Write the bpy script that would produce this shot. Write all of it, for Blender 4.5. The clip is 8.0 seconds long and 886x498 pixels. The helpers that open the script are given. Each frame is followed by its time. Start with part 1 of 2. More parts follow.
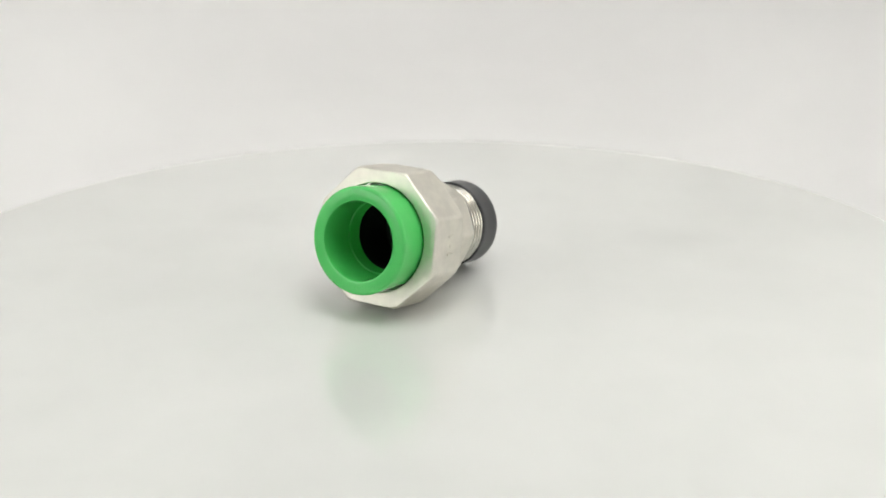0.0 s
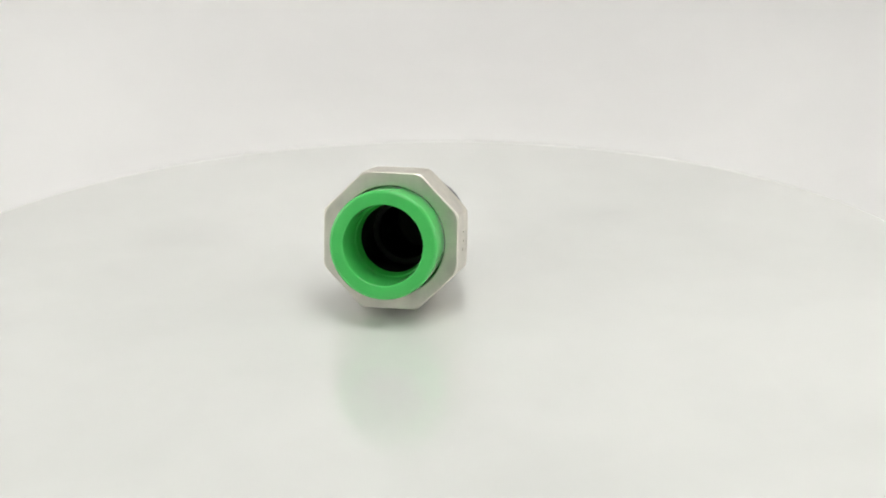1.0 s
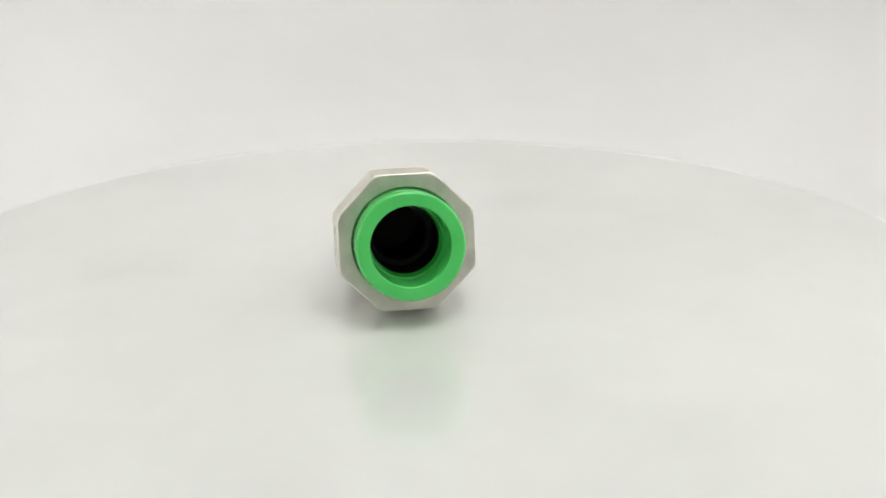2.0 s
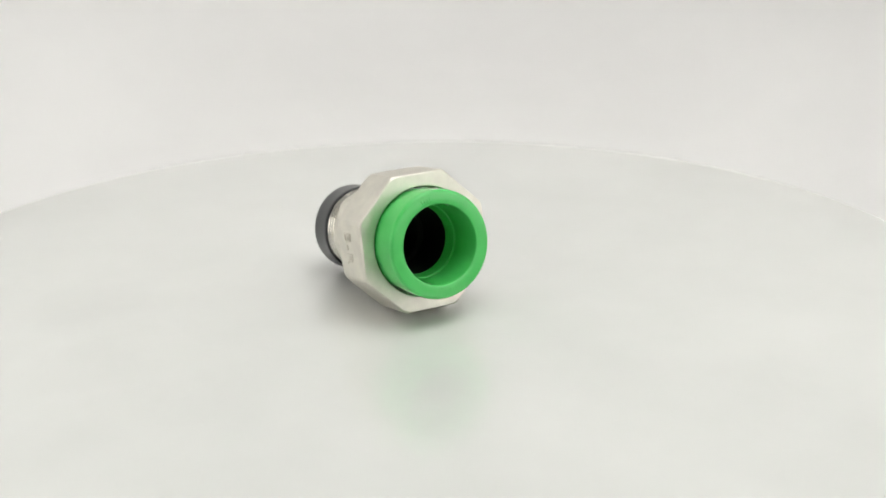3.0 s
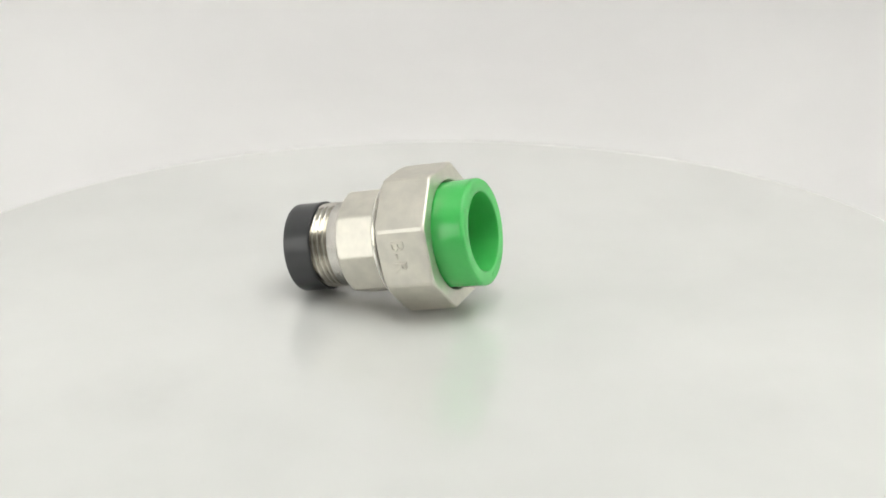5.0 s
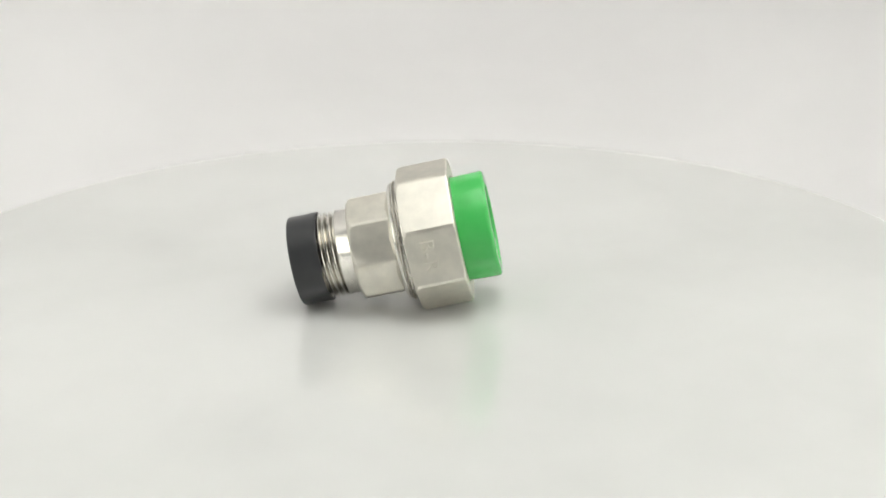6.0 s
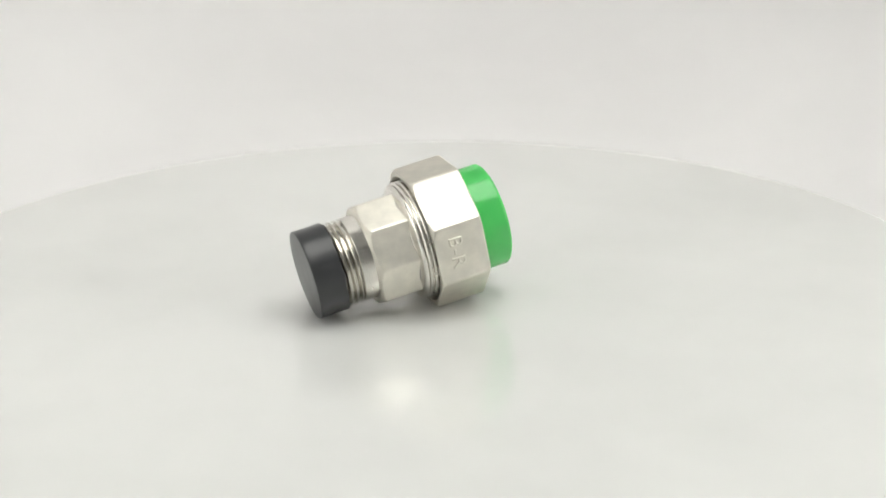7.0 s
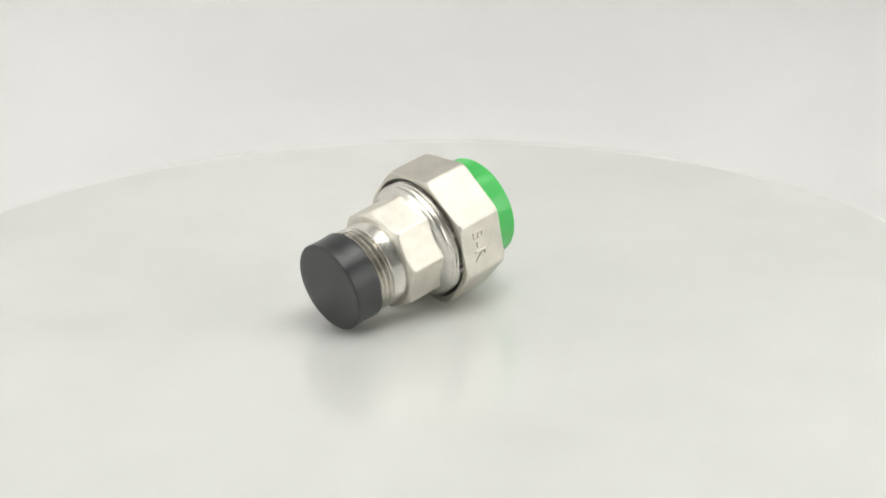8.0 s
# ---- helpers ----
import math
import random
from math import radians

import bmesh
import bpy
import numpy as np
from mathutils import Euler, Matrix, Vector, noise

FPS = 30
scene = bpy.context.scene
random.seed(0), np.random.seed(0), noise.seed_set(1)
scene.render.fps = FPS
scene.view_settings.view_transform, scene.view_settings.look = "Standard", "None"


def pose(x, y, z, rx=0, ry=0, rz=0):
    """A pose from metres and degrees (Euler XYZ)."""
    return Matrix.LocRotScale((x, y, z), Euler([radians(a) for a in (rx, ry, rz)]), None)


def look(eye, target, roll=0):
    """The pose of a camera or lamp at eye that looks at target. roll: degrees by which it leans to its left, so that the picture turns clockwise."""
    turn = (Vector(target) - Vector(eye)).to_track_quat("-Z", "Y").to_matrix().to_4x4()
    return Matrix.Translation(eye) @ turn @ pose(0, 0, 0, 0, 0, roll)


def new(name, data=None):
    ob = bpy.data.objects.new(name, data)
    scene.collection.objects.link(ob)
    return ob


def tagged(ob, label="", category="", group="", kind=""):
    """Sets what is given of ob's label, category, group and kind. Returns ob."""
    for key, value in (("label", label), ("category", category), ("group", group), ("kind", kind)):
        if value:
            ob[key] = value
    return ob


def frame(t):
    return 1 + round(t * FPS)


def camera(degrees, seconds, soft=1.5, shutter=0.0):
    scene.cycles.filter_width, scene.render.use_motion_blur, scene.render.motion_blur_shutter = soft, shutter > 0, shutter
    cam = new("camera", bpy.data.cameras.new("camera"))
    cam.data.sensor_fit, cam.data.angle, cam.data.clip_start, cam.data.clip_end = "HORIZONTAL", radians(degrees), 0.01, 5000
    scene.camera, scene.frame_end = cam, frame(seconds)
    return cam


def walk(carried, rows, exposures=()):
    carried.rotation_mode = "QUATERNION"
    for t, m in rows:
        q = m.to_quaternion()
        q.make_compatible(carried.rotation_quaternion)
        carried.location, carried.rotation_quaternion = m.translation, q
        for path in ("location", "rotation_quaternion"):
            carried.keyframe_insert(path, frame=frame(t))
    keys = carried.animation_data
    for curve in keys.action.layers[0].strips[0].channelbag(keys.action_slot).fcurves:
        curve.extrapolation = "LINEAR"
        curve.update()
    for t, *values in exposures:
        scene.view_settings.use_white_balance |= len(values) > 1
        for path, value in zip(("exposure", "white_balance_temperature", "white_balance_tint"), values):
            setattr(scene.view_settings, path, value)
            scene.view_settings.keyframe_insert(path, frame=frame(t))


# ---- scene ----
# ------------------------------------------------------------------ camera
MM = 0.001
YAW, PITCH = radians(1.23), radians(-19.845)
EYE = Vector((0.0, -0.5723, 0.2270))
AIM = EYE + Vector((math.sin(YAW) * math.cos(PITCH), math.cos(YAW) * math.cos(PITCH), math.sin(PITCH)))
cam = camera(33.22, 8.0, soft=1.7)
cam.data.dof.use_dof = True
cam.data.dof.focus_distance, cam.data.dof.aperture_fstop = 0.592, 9.5
walk(cam, [(0.0, look(EYE, AIM, -0.9)), (8.0, look(EYE, AIM, -0.9))])

# ------------------------------------------------------------------ light
world = bpy.data.worlds.new("studio_world")
scene.world = world
world.use_nodes = True
world.node_tree.nodes["Background"].inputs["Color"].default_value = (0.9, 0.95, 1.0, 1)
world.node_tree.nodes["Background"].inputs["Strength"].default_value = 0.05
PANEL_POWER, LEFT_POWER, RIGHT_POWER = 4.3, 2.35, 2.0
scene.view_settings.exposure = 0.0


# ------------------------------------------------------------------ materials
def material(name, colour, rough, metal=0.0, spec=0.5):
    mat = bpy.data.materials.new(name)
    mat.use_nodes = True
    nt = mat.node_tree
    b = nt.nodes["Principled BSDF"]
    b.inputs["Base Color"].default_value = (*colour, 1)
    b.inputs["Roughness"].default_value = rough
    b.inputs["Metallic"].default_value = metal
    b.inputs["Specular IOR Level"].default_value = spec
    return mat, nt, b


def coords(nt, scale):
    tc = nt.nodes.new("ShaderNodeTexCoord")
    mp = nt.nodes.new("ShaderNodeMapping")
    mp.inputs["Scale"].default_value = scale
    nt.links.new(tc.outputs["Object"], mp.inputs["Vector"])
    return mp.outputs["Vector"]


def noise_tex(nt, vec, scale, detail=4.0, rough=0.55):
    n = nt.nodes.new("ShaderNodeTexNoise")
    n.inputs["Scale"].default_value = scale
    n.inputs["Detail"].default_value = detail
    n.inputs["Roughness"].default_value = rough
    nt.links.new(vec, n.inputs["Vector"])
    return n.outputs["Fac"]


def ramp(nt, fac, lo, hi, a, b):
    r = nt.nodes.new("ShaderNodeMapRange")
    r.inputs["From Min"].default_value, r.inputs["From Max"].default_value = lo, hi
    r.inputs["To Min"].default_value, r.inputs["To Max"].default_value = a, b
    nt.links.new(fac, r.inputs["Value"])
    return r.outputs["Result"]


def mix_colour(nt, fac, a, b):
    m = nt.nodes.new("ShaderNodeMix")
    m.data_type = "RGBA"
    nt.links.new(fac, m.inputs["Factor"])
    for socket, c in ((m.inputs[6], a), (m.inputs[7], b)):
        if isinstance(c, tuple):
            socket.default_value = (*c, 1)
        else:
            nt.links.new(c, socket)
    return m.outputs[2]


def add_bump(nt, b, fac, strength, distance):
    bump = nt.nodes.new("ShaderNodeBump")
    bump.inputs["Strength"].default_value = strength
    bump.inputs["Distance"].default_value = distance
    nt.links.new(fac, bump.inputs["Height"])
    nt.links.new(bump.outputs["Normal"], b.inputs["Normal"])


def metal_material(name, colour, rough_lo, rough_hi, stretch, bump):
    mat, nt, b = material(name, colour, rough_lo, 1.0)
    smear = noise_tex(nt, coords(nt, (1, 1, 1)), 140, 3)
    grain = noise_tex(nt, coords(nt, stretch), 1500, 3, 0.6)
    tone = mix_colour(nt, ramp(nt, smear, 0.35, 0.7, 0, 1), tuple(c * 0.90 for c in colour), tuple(min(1, c * 1.05) for c in colour))
    nt.links.new(tone, b.inputs["Base Color"])
    nt.links.new(ramp(nt, smear, 0.3, 0.7, rough_lo, rough_hi), b.inputs["Roughness"])
    add_bump(nt, b, grain, bump, 0.00005)
    return mat


SATIN = metal_material("satin_nickel", (0.75, 0.722, 0.65), 0.40, 0.52, (0.25, 1, 1), 0.30)
BRUSHED = metal_material("brushed_nickel", (0.75, 0.722, 0.65), 0.42, 0.52, (0.25, 1, 1), 0.35)
TURNED = metal_material("turned_nickel", (0.76, 0.74, 0.69), 0.21, 0.29, (1, 0.15, 0.15), 0.2)
MACHINED = metal_material("machined_nickel", (0.76, 0.74, 0.69), 0.13, 0.2, (1, 0.15, 0.15), 0.18)


def green_plastic():
    mat, nt, b = material("green_plastic", (0.03, 0.42, 0.085), 0.3)
    vec = coords(nt, (1, 1, 1))
    blotch = noise_tex(nt, vec, 90, 3)
    tone = mix_colour(nt, ramp(nt, blotch, 0.35, 0.65, 0, 1), (0.072, 0.530, 0.118), (0.084, 0.560, 0.130))
    nt.links.new(tone, b.inputs["Base Color"])
    nt.links.new(ramp(nt, blotch, 0.1, 0.9, 0.14, 0.2), b.inputs["Roughness"])
    add_bump(nt, b, noise_tex(nt, vec, 1200, 2), 0.12, 0.00004)
    return mat


def rubber(name, colour, rough):
    mat, nt, b = material(name, colour, rough)
    vec = coords(nt, (1, 1, 1))
    dust = noise_tex(nt, vec, 110, 2, 0.5)
    tone = mix_colour(nt, ramp(nt, dust, 0.1, 0.9, 0, 1), colour, tuple(c * 1.35 for c in colour))
    nt.links.new(tone, b.inputs["Base Color"])
    nt.links.new(ramp(nt, dust, 0.1, 0.9, rough - 0.03, rough + 0.04), b.inputs["Roughness"])
    add_bump(nt, b, noise_tex(nt, vec, 85, 0), 0.28, 0.0006)
    return mat


GREEN = green_plastic()
CAP_RUBBER = rubber("black_cap_plastic", (0.031, 0.032, 0.034), 0.30)
SLEEVE_BLACK = rubber("black_sleeve_plastic", (0.006, 0.006, 0.007), 0.5)


def white_acrylic():
    mat, nt, b = material("white_acrylic", (0.715, 0.715, 0.70), 0.2, 0.04, spec=1.0)
    b.inputs["IOR"].default_value = 1.55
    b.inputs["Subsurface Weight"].default_value = 0.8
    b.inputs["Subsurface Radius"].default_value = (1.0, 1.0, 1.0)
    b.inputs["Subsurface Scale"].default_value = 0.015
    vec = coords(nt, (1, 1, 1))
    cloud = noise_tex(nt, vec, 9, 4)
    fine = noise_tex(nt, vec, 60, 4)
    tone = mix_colour(nt, ramp(nt, cloud, 0.35, 0.65, 0, 1), (0.672, 0.678, 0.664), (0.722, 0.726, 0.712))
    # two faint smears wiped on the top
    for x, y, rx, ry, depth in ((0.121, 0.061, 0.030, 0.018, 0.09), (-0.068, 0.112, 0.034, 0.020, 0.07)):
        tc = nt.nodes.new("ShaderNodeTexCoord")
        mp = nt.nodes.new("ShaderNodeMapping")
        mp.inputs["Location"].default_value = (-x / rx, -y / ry, -0.06 / 0.03)
        mp.inputs["Scale"].default_value = (1 / rx, 1 / ry, 1 / 0.03)
        nt.links.new(tc.outputs["Object"], mp.inputs["Vector"])
        ball = nt.nodes.new("ShaderNodeTexGradient")
        ball.gradient_type = "SPHERICAL"
        nt.links.new(mp.outputs["Vector"], ball.inputs["Vector"])
        broken = nt.nodes.new("ShaderNodeMath")
        broken.operation = "MULTIPLY"
        nt.links.new(ramp(nt, ball.outputs["Fac"], 0, 1, 0, depth * 2), broken.inputs[0])
        nt.links.new(fine, broken.inputs[1])
        tone = mix_colour(nt, broken.outputs[0], tone, (0.3, 0.3, 0.31))
    nt.links.new(tone, b.inputs["Base Color"])
    nt.links.new(ramp(nt, fine, 0.3, 0.7, 0.14, 0.20), b.inputs["Roughness"])
    return mat


def white_paper(name, colour):
    mat, nt, b = material(name, colour, 0.75, spec=0.3)
    vec = coords(nt, (1, 1, 1))
    tone = mix_colour(nt, ramp(nt, noise_tex(nt, vec, 5, 3), 0.3, 0.7, 0, 1), tuple(c * 0.97 for c in colour), tuple(c * 1.02 for c in colour))
    nt.links.new(tone, b.inputs["Base Color"])
    add_bump(nt, b, noise_tex(nt, vec, 900, 3), 0.1, 0.0002)
    return mat


ACRYLIC = white_acrylic()
PAPER = white_paper("white_backdrop_paper", (0.865, 0.855, 0.855))
PLASTER = white_paper("white_room_paint", (0.82, 0.82, 0.81))
FRONT_PAINT = white_paper("grey_room_paint", (0.42, 0.42, 0.415))
FLOOR_PAINT = white_paper("light_grey_floor_paint", (0.55, 0.55, 0.545))
CEILING_PAINT = white_paper("white_ceiling_paint", (0.80, 0.80, 0.79))
BASE_PLASTIC = rubber("grey_base_plastic", (0.3, 0.3, 0.3), 0.5)


def glow(name, power):
    mat, nt, b = material(name, (0.9, 0.9, 0.88), 0.6)
    b.inputs["Emission Color"].default_value = (0.988, 0.985, 0.937, 1)
    b.inputs["Emission Strength"].default_value = power
    return mat


GLOW = glow("panel_glow", PANEL_POWER)
LEFT_GLOW, RIGHT_GLOW = glow("softbox_glow_left", LEFT_POWER), glow("softbox_glow_right", RIGHT_POWER)
FRAME_METAL = metal_material("lamp_frame_metal", (0.6, 0.6, 0.6), 0.3, 0.4, (1, 1, 1), 0.1)


# ------------------------------------------------------------------ mesh helpers
def finish(bm, sharp=32):
    bmesh.ops.recalc_face_normals(bm, faces=bm.faces[:])
    for f in bm.faces:
        f.smooth = True
    for e in bm.edges:
        if len(e.link_faces) == 2 and e.calc_face_angle(0) > radians(sharp):
            e.smooth = False


def part(name, bm, mat, parent=None, label="", m=None, sharp=32):
    finish(bm, sharp)
    if m is not None:
        bm.transform(m)
    me = bpy.data.meshes.new(name)
    bm.to_mesh(me)
    bm.free()
    me.materials.append(mat)
    ob = new(name, me)
    ob.parent = parent
    return tagged(ob, label)


def rings(rows, closed_start=False, closed_end=False, loop=False):
    """A skin over rows of points, each row a closed ring of the same count."""
    bm = bmesh.new()
    vs = [[bm.verts.new(p) for p in row] for row in rows]
    n = len(vs[0])
    pairs = list(zip(vs, vs[1:])) + ([(vs[-1], vs[0])] if loop else [])
    for a, b in pairs:
        for i in range(n):
            bm.faces.new((a[i], a[(i + 1) % n], b[(i + 1) % n], b[i]))
    if closed_start:
        bm.faces.new(vs[0])
    if closed_end:
        bm.faces.new(vs[-1])
    return bm


def turned(profile, n=128, loop=True, scale=MM):
    """A body of revolution about the x axis from (x, radius) pairs in millimetres."""
    rows = []
    for x, r in profile:
        rows.append([(x * scale, r * scale * math.sin(2 * math.pi * i / n), r * scale * math.cos(2 * math.pi * i / n)) for i in range(n)])
    return rings(rows, loop=loop)


def arc(cx, cr, radius, a0, a1, steps=6):
    """Points (x, radius) on a rounding, angles in degrees from the axis."""
    return [(cx + radius * math.cos(radians(a0 + (a1 - a0) * k / steps)), cr + radius * math.sin(radians(a0 + (a1 - a0) * k / steps))) for k in range(steps + 1)]


def octagon_angles(turn):
    """Directions round an octagon: flats sparse, corners dense enough for a rounded edge."""
    out = []
    for k in range(8):
        mid = turn + 45 * k
        out += [mid + d for d in (-22.5, -21.9, -21, -19, -14, -7, 0, 7, 14, 19, 21, 21.9)]
    return out


def octagon_radius(angle, turn, apothem, cut):
    d = (angle - turn + 22.5) % 45 - 22.5
    return min(apothem / math.cos(radians(d)), cut)


def octagon_tube(stations, inner, apothem, turn):
    """An octagonal tube. stations: (x, largest radius, inset) along it; inner: the bore's (x, radius) back again."""
    angles = octagon_angles(turn)
    rows = []
    for x, cut, inset in stations:
        rows.append([(x * MM, (octagon_radius(a, turn, apothem, cut) - inset) * MM * math.sin(radians(a)), (octagon_radius(a, turn, apothem, cut) - inset) * MM * math.cos(radians(a))) for a in angles])
    for x, r in inner:
        rows.append([(x * MM, r * MM * math.sin(radians(a)), r * MM * math.cos(radians(a))) for a in angles])
    return rings(rows, loop=True)


def box(size, at=(0, 0, 0), bevel=0.0, segments=2):
    bm = bmesh.new()
    bmesh.ops.create_cube(bm, size=1)
    bm.transform(Matrix.Translation(at) @ Matrix.Diagonal((*size, 1)))
    if bevel:
        bmesh.ops.bevel(bm, geom=bm.edges[:], offset=bevel, segments=segments, affect="EDGES", profile=0.6)
    return bm


# ------------------------------------------------------------------ the closed studio
FLOOR_Z = -0.060
CEILING_Z = 1.10


def studio():
    tagged(part("floor", box((3.4, 2.83, 0.05), (0, -0.01, FLOOR_Z - 0.030)), FLOOR_PAINT), "plain grey studio floor under the white sweep", "floor", kind="structure")
    for name, size, at in (("wall_north", (3.5, 0.05, 1.3), (0, 1.43, 0.5)), ("wall_south", (3.5, 0.05, 1.3), (0, -1.45, 0.5)),
                           ("wall_east", (0.05, 2.83, 1.3), (1.725, -0.01, 0.5)), ("wall_west", (0.05, 2.83, 1.3), (-1.725, -0.01, 0.5))):
        front = name == "wall_south"
        tagged(part(name, box(size, at), FRONT_PAINT if front else PLASTER), "plain %s painted studio wall" % ("grey" if front else "white"), "wall", kind="structure")
    tagged(part("ceiling", box((3.4, 2.83, 0.05), (0, -0.01, CEILING_Z + 0.029)), CEILING_PAINT), "plain white painted studio ceiling", "ceiling", kind="structure")


def sweep():
    """White paper sweep: floor, cove and upright in one bent sheet, drawn round the back of the turntable."""
    half_width, depth, cove, top = 0.38, 0.80, 0.12, 0.78
    plan = [(-half_width, -0.06)] + [(-half_width * math.cos(math.pi * k / 64), depth * math.sin(math.pi * k / 64)) for k in range(65)] + [(half_width, -0.06)]
    section = [(1.0, 0.0)] + [(cove * math.sin(radians(a)), cove * (1 - math.cos(radians(a)))) for a in range(0, 91, 9)] + [(cove, top)]
    bm = bmesh.new()
    cols = []
    for x, y in plan:
        col = []
        inward = Vector((x / half_width ** 2, max(y, 0) / depth ** 2, 0)).normalized()
        for k, (out, up) in enumerate(section):
            p = Vector((x, y, 0)) - inward * (cove - out) if k else Vector((0, min(y, 0), 0))
            col.append(bm.verts.new((p.x, p.y, FLOOR_Z + up)))
        cols.append(col)
    for a, b in zip(cols, cols[1:]):
        for i in range(len(section) - 1):
            bm.faces.new((a[i], b[i], b[i + 1], a[i + 1]))
    bmesh.ops.remove_doubles(bm, verts=bm.verts[:], dist=1e-5)
    bmesh.ops.recalc_face_normals(bm, faces=bm.faces[:])
    ob = part("backdrop", bm, PAPER, sharp=80)
    solid = ob.modifiers.new("thickness", "SOLIDIFY")
    solid.thickness, solid.offset = 0.0025, 0.0
    return tagged(ob, "seamless white paper sweep curving up behind the turntable", "backdrop", kind="structure")


def ceiling_panel(x, y, w, d):
    base = new("ceiling_light")
    base.location = (x, y, CEILING_Z + 0.004)
    t = 0.03
    for sx, sy, px, py in ((w + 2 * t, t, 0, d / 2 + t / 2), (w + 2 * t, t, 0, -d / 2 - t / 2), (t, d, w / 2 + t / 2, 0), (t, d, -w / 2 - t / 2, 0)):
        part("frame", box((sx, sy, 0.03), (px, py, -0.015), 0.003), FRAME_METAL, base)
    part("diffuser", box((w - 0.002, d - 0.002, 0.016), (0, 0, -0.012)), GLOW, base, "glowing white diffuser sheet")
    return tagged(base, "white studio light panel fixed to the ceiling", "ceiling light")


def softbox(x, y, z, face, lit):
    """A softbox on a column, its diffuser facing along its own +x."""
    base = new("softbox")
    base.matrix_basis = pose(x, y, FLOOR_Z + 0.0015, 0, 0, face)
    w, h = 0.70, 0.48
    z -= FLOOR_Z
    bm = bmesh.new()
    back = [bm.verts.new((-0.16, sy * 0.07, z + sz * 0.06)) for sy, sz in ((-1, -1), (1, -1), (1, 1), (-1, 1))]
    front = [bm.verts.new((0.0, sy * w / 2, z + sz * h / 2)) for sy, sz in ((-1, -1), (1, -1), (1, 1), (-1, 1))]
    bm.faces.new(back)
    for i in range(4):
        bm.faces.new((back[i], back[(i + 1) % 4], front[(i + 1) % 4], front[i]))
    bmesh.ops.solidify(bm, geom=bm.faces[:], thickness=0.003)
    part("housing", bm, BASE_PLASTIC, base, "grey tapered housing")
    part("diffuser", box((0.006, w - 0.012, h - 0.012), (-0.006, 0, z)), lit, base, "glowing white diffuser cloth")
    part("column", box((0.03, 0.03, z - 0.05), (-0.13, 0, (z - 0.05) / 2 + 0.001), 0.004), BASE_PLASTIC, base)
    part("foot", box((0.2, 0.2, 0.012), (-0.13, 0, 0.006), 0.003), BASE_PLASTIC, base)
    return tagged(base, "grey softbox with a glowing white diffuser cloth", "softbox", "softboxes beside the turntable")


studio()
sweep()
softbox(-0.79, -0.36, 0.30, 24, LEFT_GLOW)
softbox(0.79, -0.36, 0.30, 156, RIGHT_GLOW)
ceiling_panel(0.22, -0.20, 0.84, 0.80)


# ------------------------------------------------------------------ turntable
def turntable():
    base = new("turntable")
    base.location = (0, 0, FLOOR_Z)
    r, t = 236.0, 14.0
    top = -FLOOR_Z / MM
    prof = [(top, 0.01), (top, 60), (top, 150)] + arc(top - 0.08, r - 0.08, 0.08, 0, 90, 3) + arc(top - t + 1, r - 1, 1, 90, 180, 6) + [(top - t, 150), (top - t, 0.01)]
    upright = Matrix.Rotation(radians(-90), 4, "Y")
    part("platter", turned(prof, 256, loop=False), ACRYLIC, base, "glossy white round acrylic platter with a crisp rim", upright, 10)
    foot = [(0.5, 0.01), (0.5, 118)] + arc(4, 118, 4, 180, 90, 4)[1:] + arc(38, 110, 4, 90, 0, 4) + [(45.5, 110), (45.5, 0.01)]
    part("base", turned(foot, 96, loop=False), BASE_PLASTIC, base, "grey plastic drive base", upright)
    return tagged(base, "white round photo turntable on a paper sweep", "turntable")


# ------------------------------------------------------------------ the pipe union
TILT, LIFT = 11.2, 26.82
LEAN = Matrix.Translation((0, 0, LIFT * MM)) @ Matrix.Rotation(radians(-TILT), 4, "Y")
NUT_LENGTH, NUT_APOTHEM = 20.97, 27.34


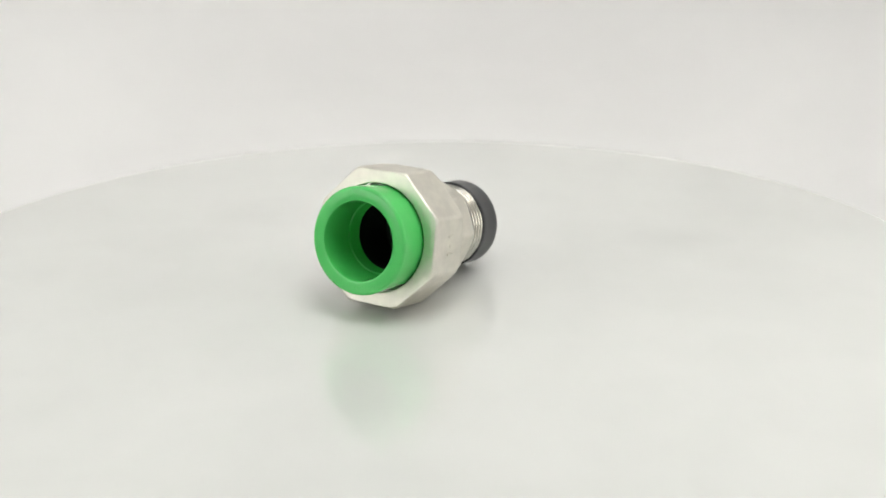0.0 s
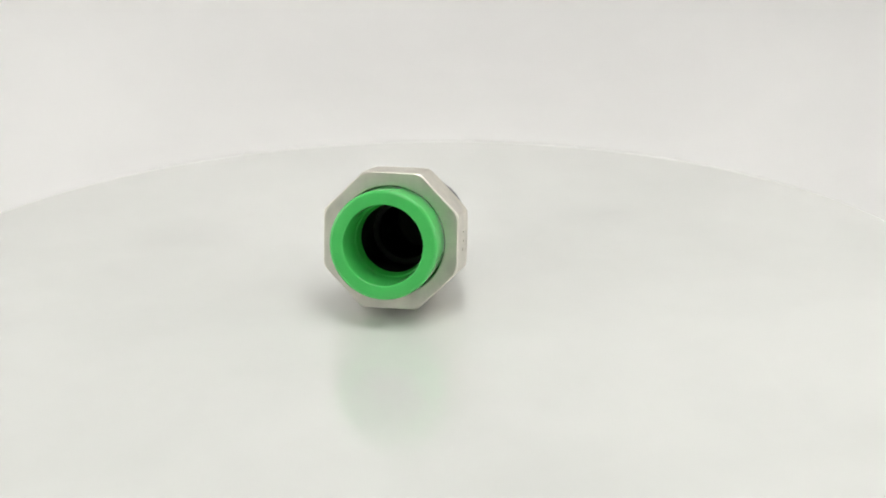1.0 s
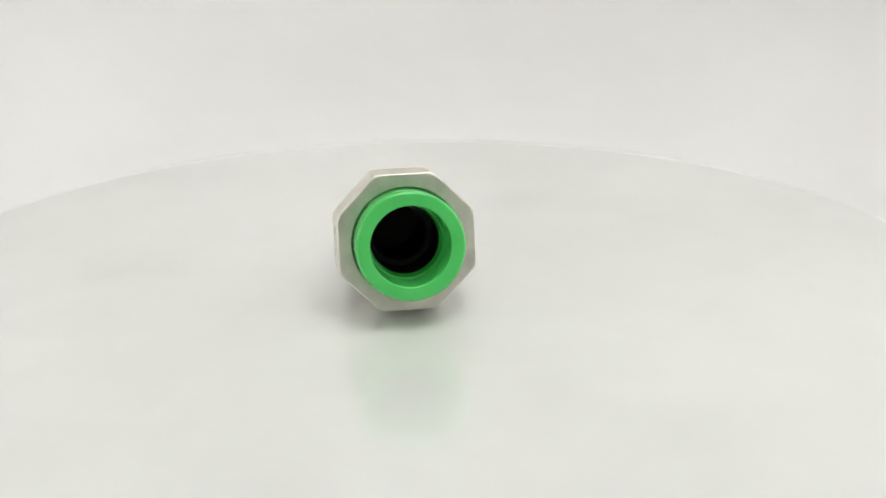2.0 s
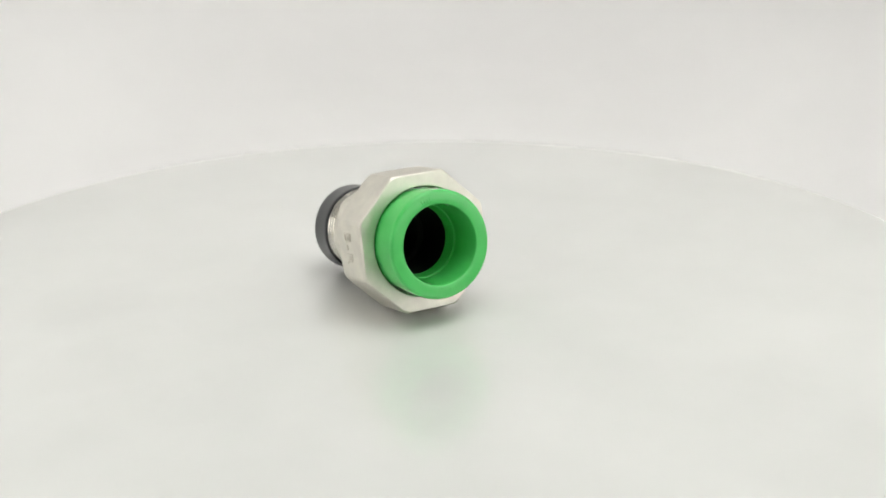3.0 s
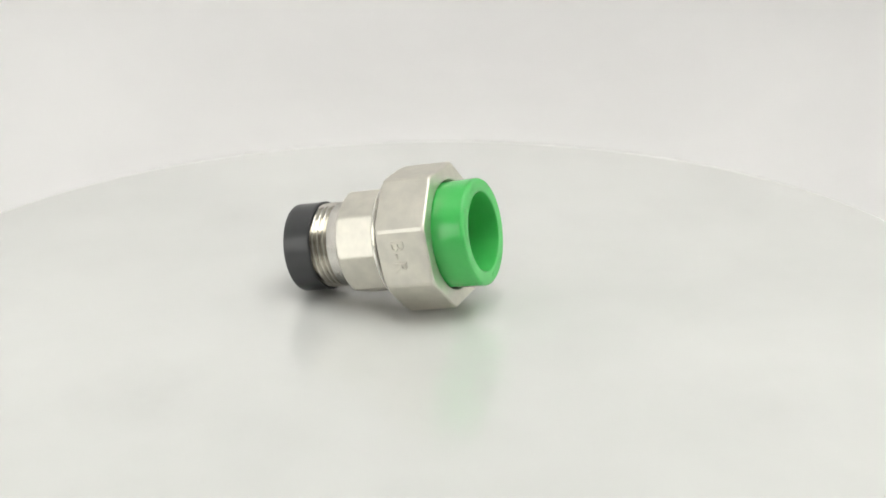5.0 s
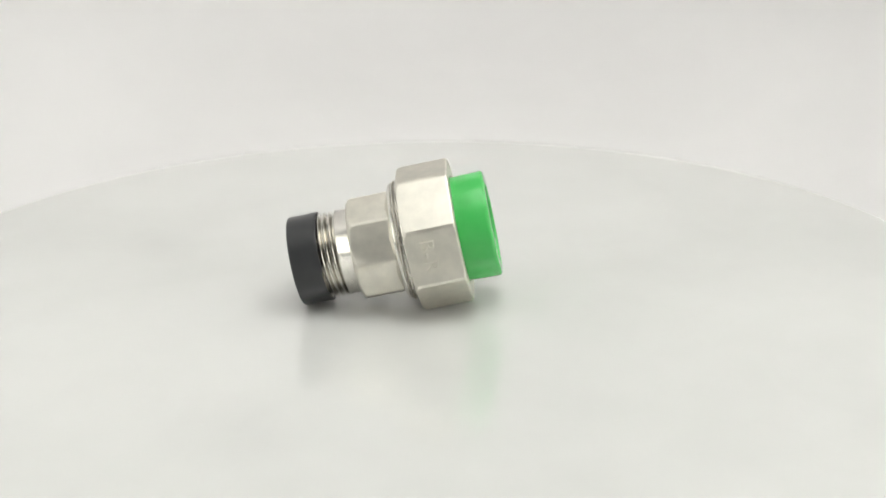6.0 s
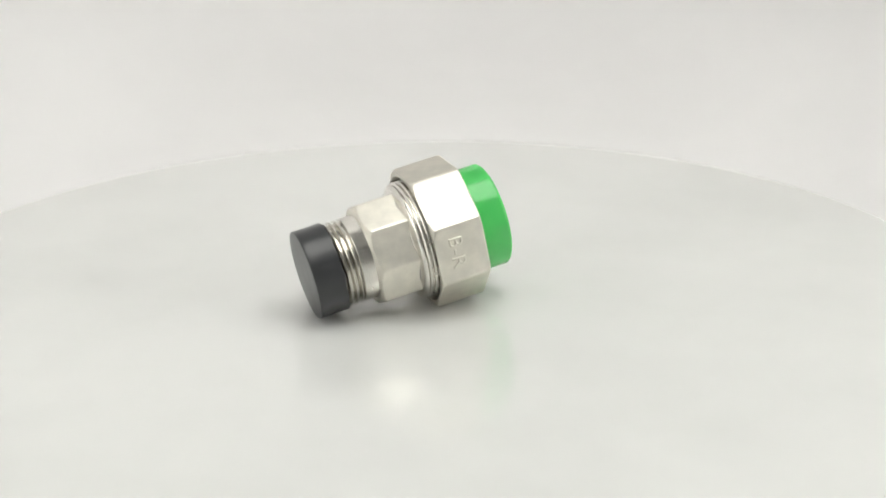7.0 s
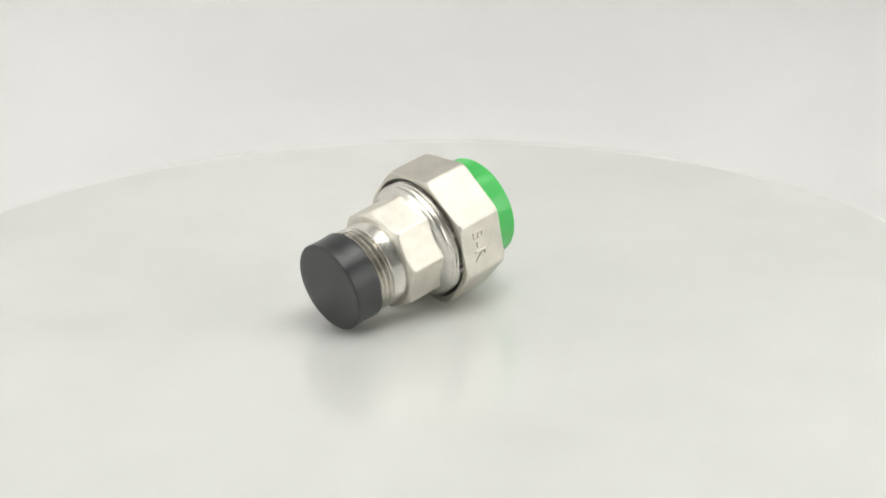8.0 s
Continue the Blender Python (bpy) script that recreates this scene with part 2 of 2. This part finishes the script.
def union_nut(parent):
    L = NUT_LENGTH
    stations = [(0.0, 28.4, 0.15), (0.15, 28.55, 0.0), (0.7, 29.0, 0.0), (1.4, 29.32, 0.0),
                (L - 0.85, 29.32, 0.0), (L - 0.5, 29.2, 0.08), (L - 0.15, 29.0, 0.32), (L, 28.8, 0.5)]
    inner = [(L, 22.35), (L - 0.3, 22.0), (L - 3.5, 22.0), (L - 3.5, 25.6), (2.2, 25.6), (0.0, 26.3)]
    nut = part("union_nut", octagon_tube(stations, inner, NUT_APOTHEM, 0), SATIN, parent, "satin nickel octagonal union nut", LEAN, 6)
    # raised letters on one flat
    curve = bpy.data.curves.new("letters", "FONT")
    curve.body, curve.align_x, curve.align_y = "B-R", "CENTER", "CENTER"
    curve.extrude, curve.bevel_depth, curve.bevel_resolution, curve.offset = 0.035, 0.032, 2, -0.026
    curve.space_character = 1.12
    tmp = new("letters", curve)
    bpy.context.view_layer.update()
    me = bpy.data.meshes.new_from_object(tmp.evaluated_get(bpy.context.evaluated_depsgraph_get()))
    bpy.data.objects.remove(tmp)
    bm = bmesh.new()
    bm.from_mesh(me)
    xs, ys = [v.co.x for v in bm.verts], [v.co.y for v in bm.verts]
    w, h = max(xs) - min(xs), max(ys) - min(ys)
    cx, cy = (max(xs) + min(xs)) / 2, (max(ys) + min(ys)) / 2
    fit = Matrix.Diagonal((12.8 * MM / w, 5.5 * MM / h, 7.5 * MM, 1)) @ Matrix.Translation((-cx, -cy, 0))
    seat = Matrix(((0, 1, 0, 8.6 * MM), (0, 0, -1, -NUT_APOTHEM * MM), (-1, 0, 0, 0.5 * MM), (0, 0, 0, 1)))
    part("raised_lettering", bm, SATIN, nut, "raised cast letters on one flat of the nut", LEAN @ seat @ fit)
    # worn, unreadable raised marks on the flat opposite
    for z, length in ((3.6, 4.2), (-0.2, 1.6), (-3.6, 4.2)):
        part("raised_mark", box((length * MM, 0.7 * MM, 1.1 * MM), (9 * MM, (NUT_APOTHEM + 0.05) * MM, z * MM), 0.25 * MM), SATIN, nut, "", LEAN)


def body(parent):
    # octagonal spanner section, corners turned off at the threaded end
    a = 20.03
    stations = [(-22.4, 19.3, 0.0), (-22.1, 19.75, 0.0), (-21.6, 20.4, 0.0), (-21.0, 21.1, 0.0), (-20.2, 21.52, 0.0), (-4.2, 21.52, 0.0)]
    inner = [(-4.2, 14.0), (-22.4, 14.0)]
    part("spanner_section", octagon_tube(stations, inner, a, 22.5), BRUSHED, parent, "brushed nickel octagonal spanner section", LEAN, 6)
    # collar flaring out of the spanner section, cut in a scallop by each flat, to the outer thread inside the nut
    prof = [(-6.4, 14.0), (-6.4, 19.8), (-6.1, 20.05), (-5.6, 20.7), (-5.2, 21.5), (-4.7, 22.6), (-4.2, 23.4), (-3.7, 23.7), (-3.3, 23.7), (-3.0, 23.3), (-2.6, 24.3), (-2.2, 24.6), (-1.8, 24.3),
            (-1.5, 23.5), (-1.1, 23.5), (-0.8, 24.3), (-0.4, 24.5), (0.0, 24.2), (0.3, 23.4), (0.7, 23.4), (1.1, 24.4), (1.5, 24.4), (1.9, 23.4), (6.0, 23.5), (6.0, 14.0)]
    part("threaded_shoulder", turned(prof), TURNED, parent, "bright turned shoulder with thread ridges", LEAN, 50)
    # neck
    neck = [(-22.35, 14.0), (-22.35, 17.45)] + [(-22.55, 17.3), (-27.5, 17.3), (-27.75, 17.05), (-28.1, 15.3), (-29.0, 15.1), (-29.0, 14.0)]
    part("neck", turned(neck), TURNED, parent, "bright turned neck", LEAN, 50)
    # helical thread, skinned along its own helix over a plain core
    n, pitch, start, turns = 112, 2.31, -26.2, 5
    tooth = ((0.0, 15.2), (0.3, 15.2), (1.12, 17.35), (1.30, 17.48), (1.48, 17.35))
    bm = bmesh.new()
    grid = []
    for k in range(turns * n + 1):
        a = 2 * math.pi * k / n
        grid.append([bm.verts.new(((start - dx - pitch * k / n) * MM, r * MM * math.sin(a), r * MM * math.cos(a))) for dx, r in tooth])
    for k in range(turns * n):
        for c in range(4):
            bm.faces.new((grid[k][c], grid[k + 1][c], grid[k + 1][c + 1], grid[k][c + 1]))
        if k + n < turns * n:
            bm.faces.new((grid[k][4], grid[k + 1][4], grid[k + 1 + n][0], grid[k + n][0]))
    thread = part("male_thread", bm, MACHINED, parent, "bright nickel male pipe thread", LEAN, 24)
    core = [(-29.0, 14.0), (-29.0, 15.1), (-44.0, 15.1), (-44.0, 14.0)]
    part("thread_core", turned(core), MACHINED, thread, "", LEAN, 40)


def end_cap(parent):
    prof = [(-47.1, 0.01), (-47.1, 8), (-47.1, 15)] + arc(-46.55, 17.65, 0.55, 180, 90, 5) + [(-44.5, 18.15), (-41, 18.05), (-37.0, 18.25)] + arc(-35.6, 17.9, 0.4, 90, 0, 4) + [(-35.2, 17.35), (-36.0, 17.35), (-44.6, 17.35), (-44.6, 0.01)]
    bm = turned(prof, 160, loop=False)
    # soft plastic pushed on by hand: a little out of round, with an uneven lip
    for v in bm.verts:
        r = math.hypot(v.co.y, v.co.z)
        if r > 0.0168:
            swell = 1 + 0.010 * noise.noise(Vector((v.co.x * 90, v.co.y * 75, v.co.z * 75)))
            v.co.y *= swell
            v.co.z *= swell
            if v.co.x > -0.0362:
                v.co.x += 0.0006 * noise.noise(Vector((3.1, v.co.y * 170, v.co.z * 170)))
    cap = part("end_cap", bm, CAP_RUBBER, parent, "black plastic protective cap on the threaded end", LEAN, 40)
    # small torn nib where the cap's edge was moulded
    part("moulding_nib", box((1.0 * MM, 1.0 * MM, 0.5 * MM), (-35.3 * MM, 0, 17.95 * MM), 0.2 * MM), CAP_RUBBER, cap, "", LEAN)


def socket(parent):
    end = NUT_LENGTH + 13.17
    prof = [(14.0, 21.25), (end - 12.5, 21.25), (end - 1.6, 21.55)] + arc(end - 1.5, 20.05, 1.5, 90, 0, 7)[1:] + [(end, 18.0), (end, 16.4)] + arc(end - 0.5, 16.4, 0.5, 0, -90, 4)[1:]
    prof += [(end - 3, 15.75), (18.4, 15.35), (18.0, 15.2), (17.8, 14.95), (17.75, 14.75), (17.5, 14.6), (12.4, 14.3), (12.0, 14.0), (12.0, 21.25)]
    sock = part("plastic_socket", turned(prof), GREEN, parent, "bright green plastic welding socket", LEAN, 45)
    # moulded marks on the rim, too small to read
    for centre, offsets in ((-13, (-5.5, -1.8, 1.8, 5.5)), (80, (-3.2, 0, 3.2)), (172, (-7.5, -3.6, 0, 3.6, 7.5)), (257, (0,))):
        for d in offsets:
            a = radians(centre + d)
            m = Matrix.Translation(((end - 0.01) * MM, 18.35 * MM * math.sin(a), 18.35 * MM * math.cos(a))) @ Matrix.Rotation(-a, 4, "X")
            part("moulded_mark", box((0.2 * MM, 0.5 * MM, 2.2 * MM), (0, 0, 0), 0.07 * MM), GREEN, sock, "", LEAN @ m)


def sleeve(parent):
    prof = [(11.95, 21.0), (11.95, 13.95), (11.2, 13.75), (-8.0, 13.75), (-8.0, 11.6), (-9.0, 11.2), (-43.5, 11.2), (-43.5, 0.01), (-44.4, 0.01), (-44.4, 13.8), (-10, 13.8), (6.2, 13.9), (6.2, 21.0)]
    part("inner_sleeve", turned(prof, loop=True), SLEEVE_BLACK, parent, "black inner sleeve deep in the bore", LEAN, 40)


def pipe_union():
    base = new("pipe_union")
    union_nut(base)
    body(base)
    end_cap(base)
    socket(base)
    sleeve(base)
    return tagged(base, "nickel pipe union with green socket and black cap lying tilted", "pipe fitting")


TABLE = turntable()
FITTING = pipe_union()


# ------------------------------------------------------------------ what turns
def turn(t):
    """The turntable's angle in degrees."""
    u = (t - 4) / 4
    return 20.177 * t + 1.394 * u ** 2 + 0.370 * u ** 3


def motions():
    times = [0.5 * k for k in range(17)]
    walk(TABLE, [(t, pose(0, 0, FLOOR_Z, 0, 0, turn(t))) for t in times])
    rows = []
    for t in times:
        a = radians(turn(t))
        x = (-3.516 * math.cos(a) - 3.364 * math.sin(a)) * MM
        y = (-3.516 * math.sin(a) + 3.364 * math.cos(a)) * MM
        rows.append((t, pose(x, y, 0, 0, 0, -123.374 + turn(t))))
    walk(FITTING, rows)


motions()
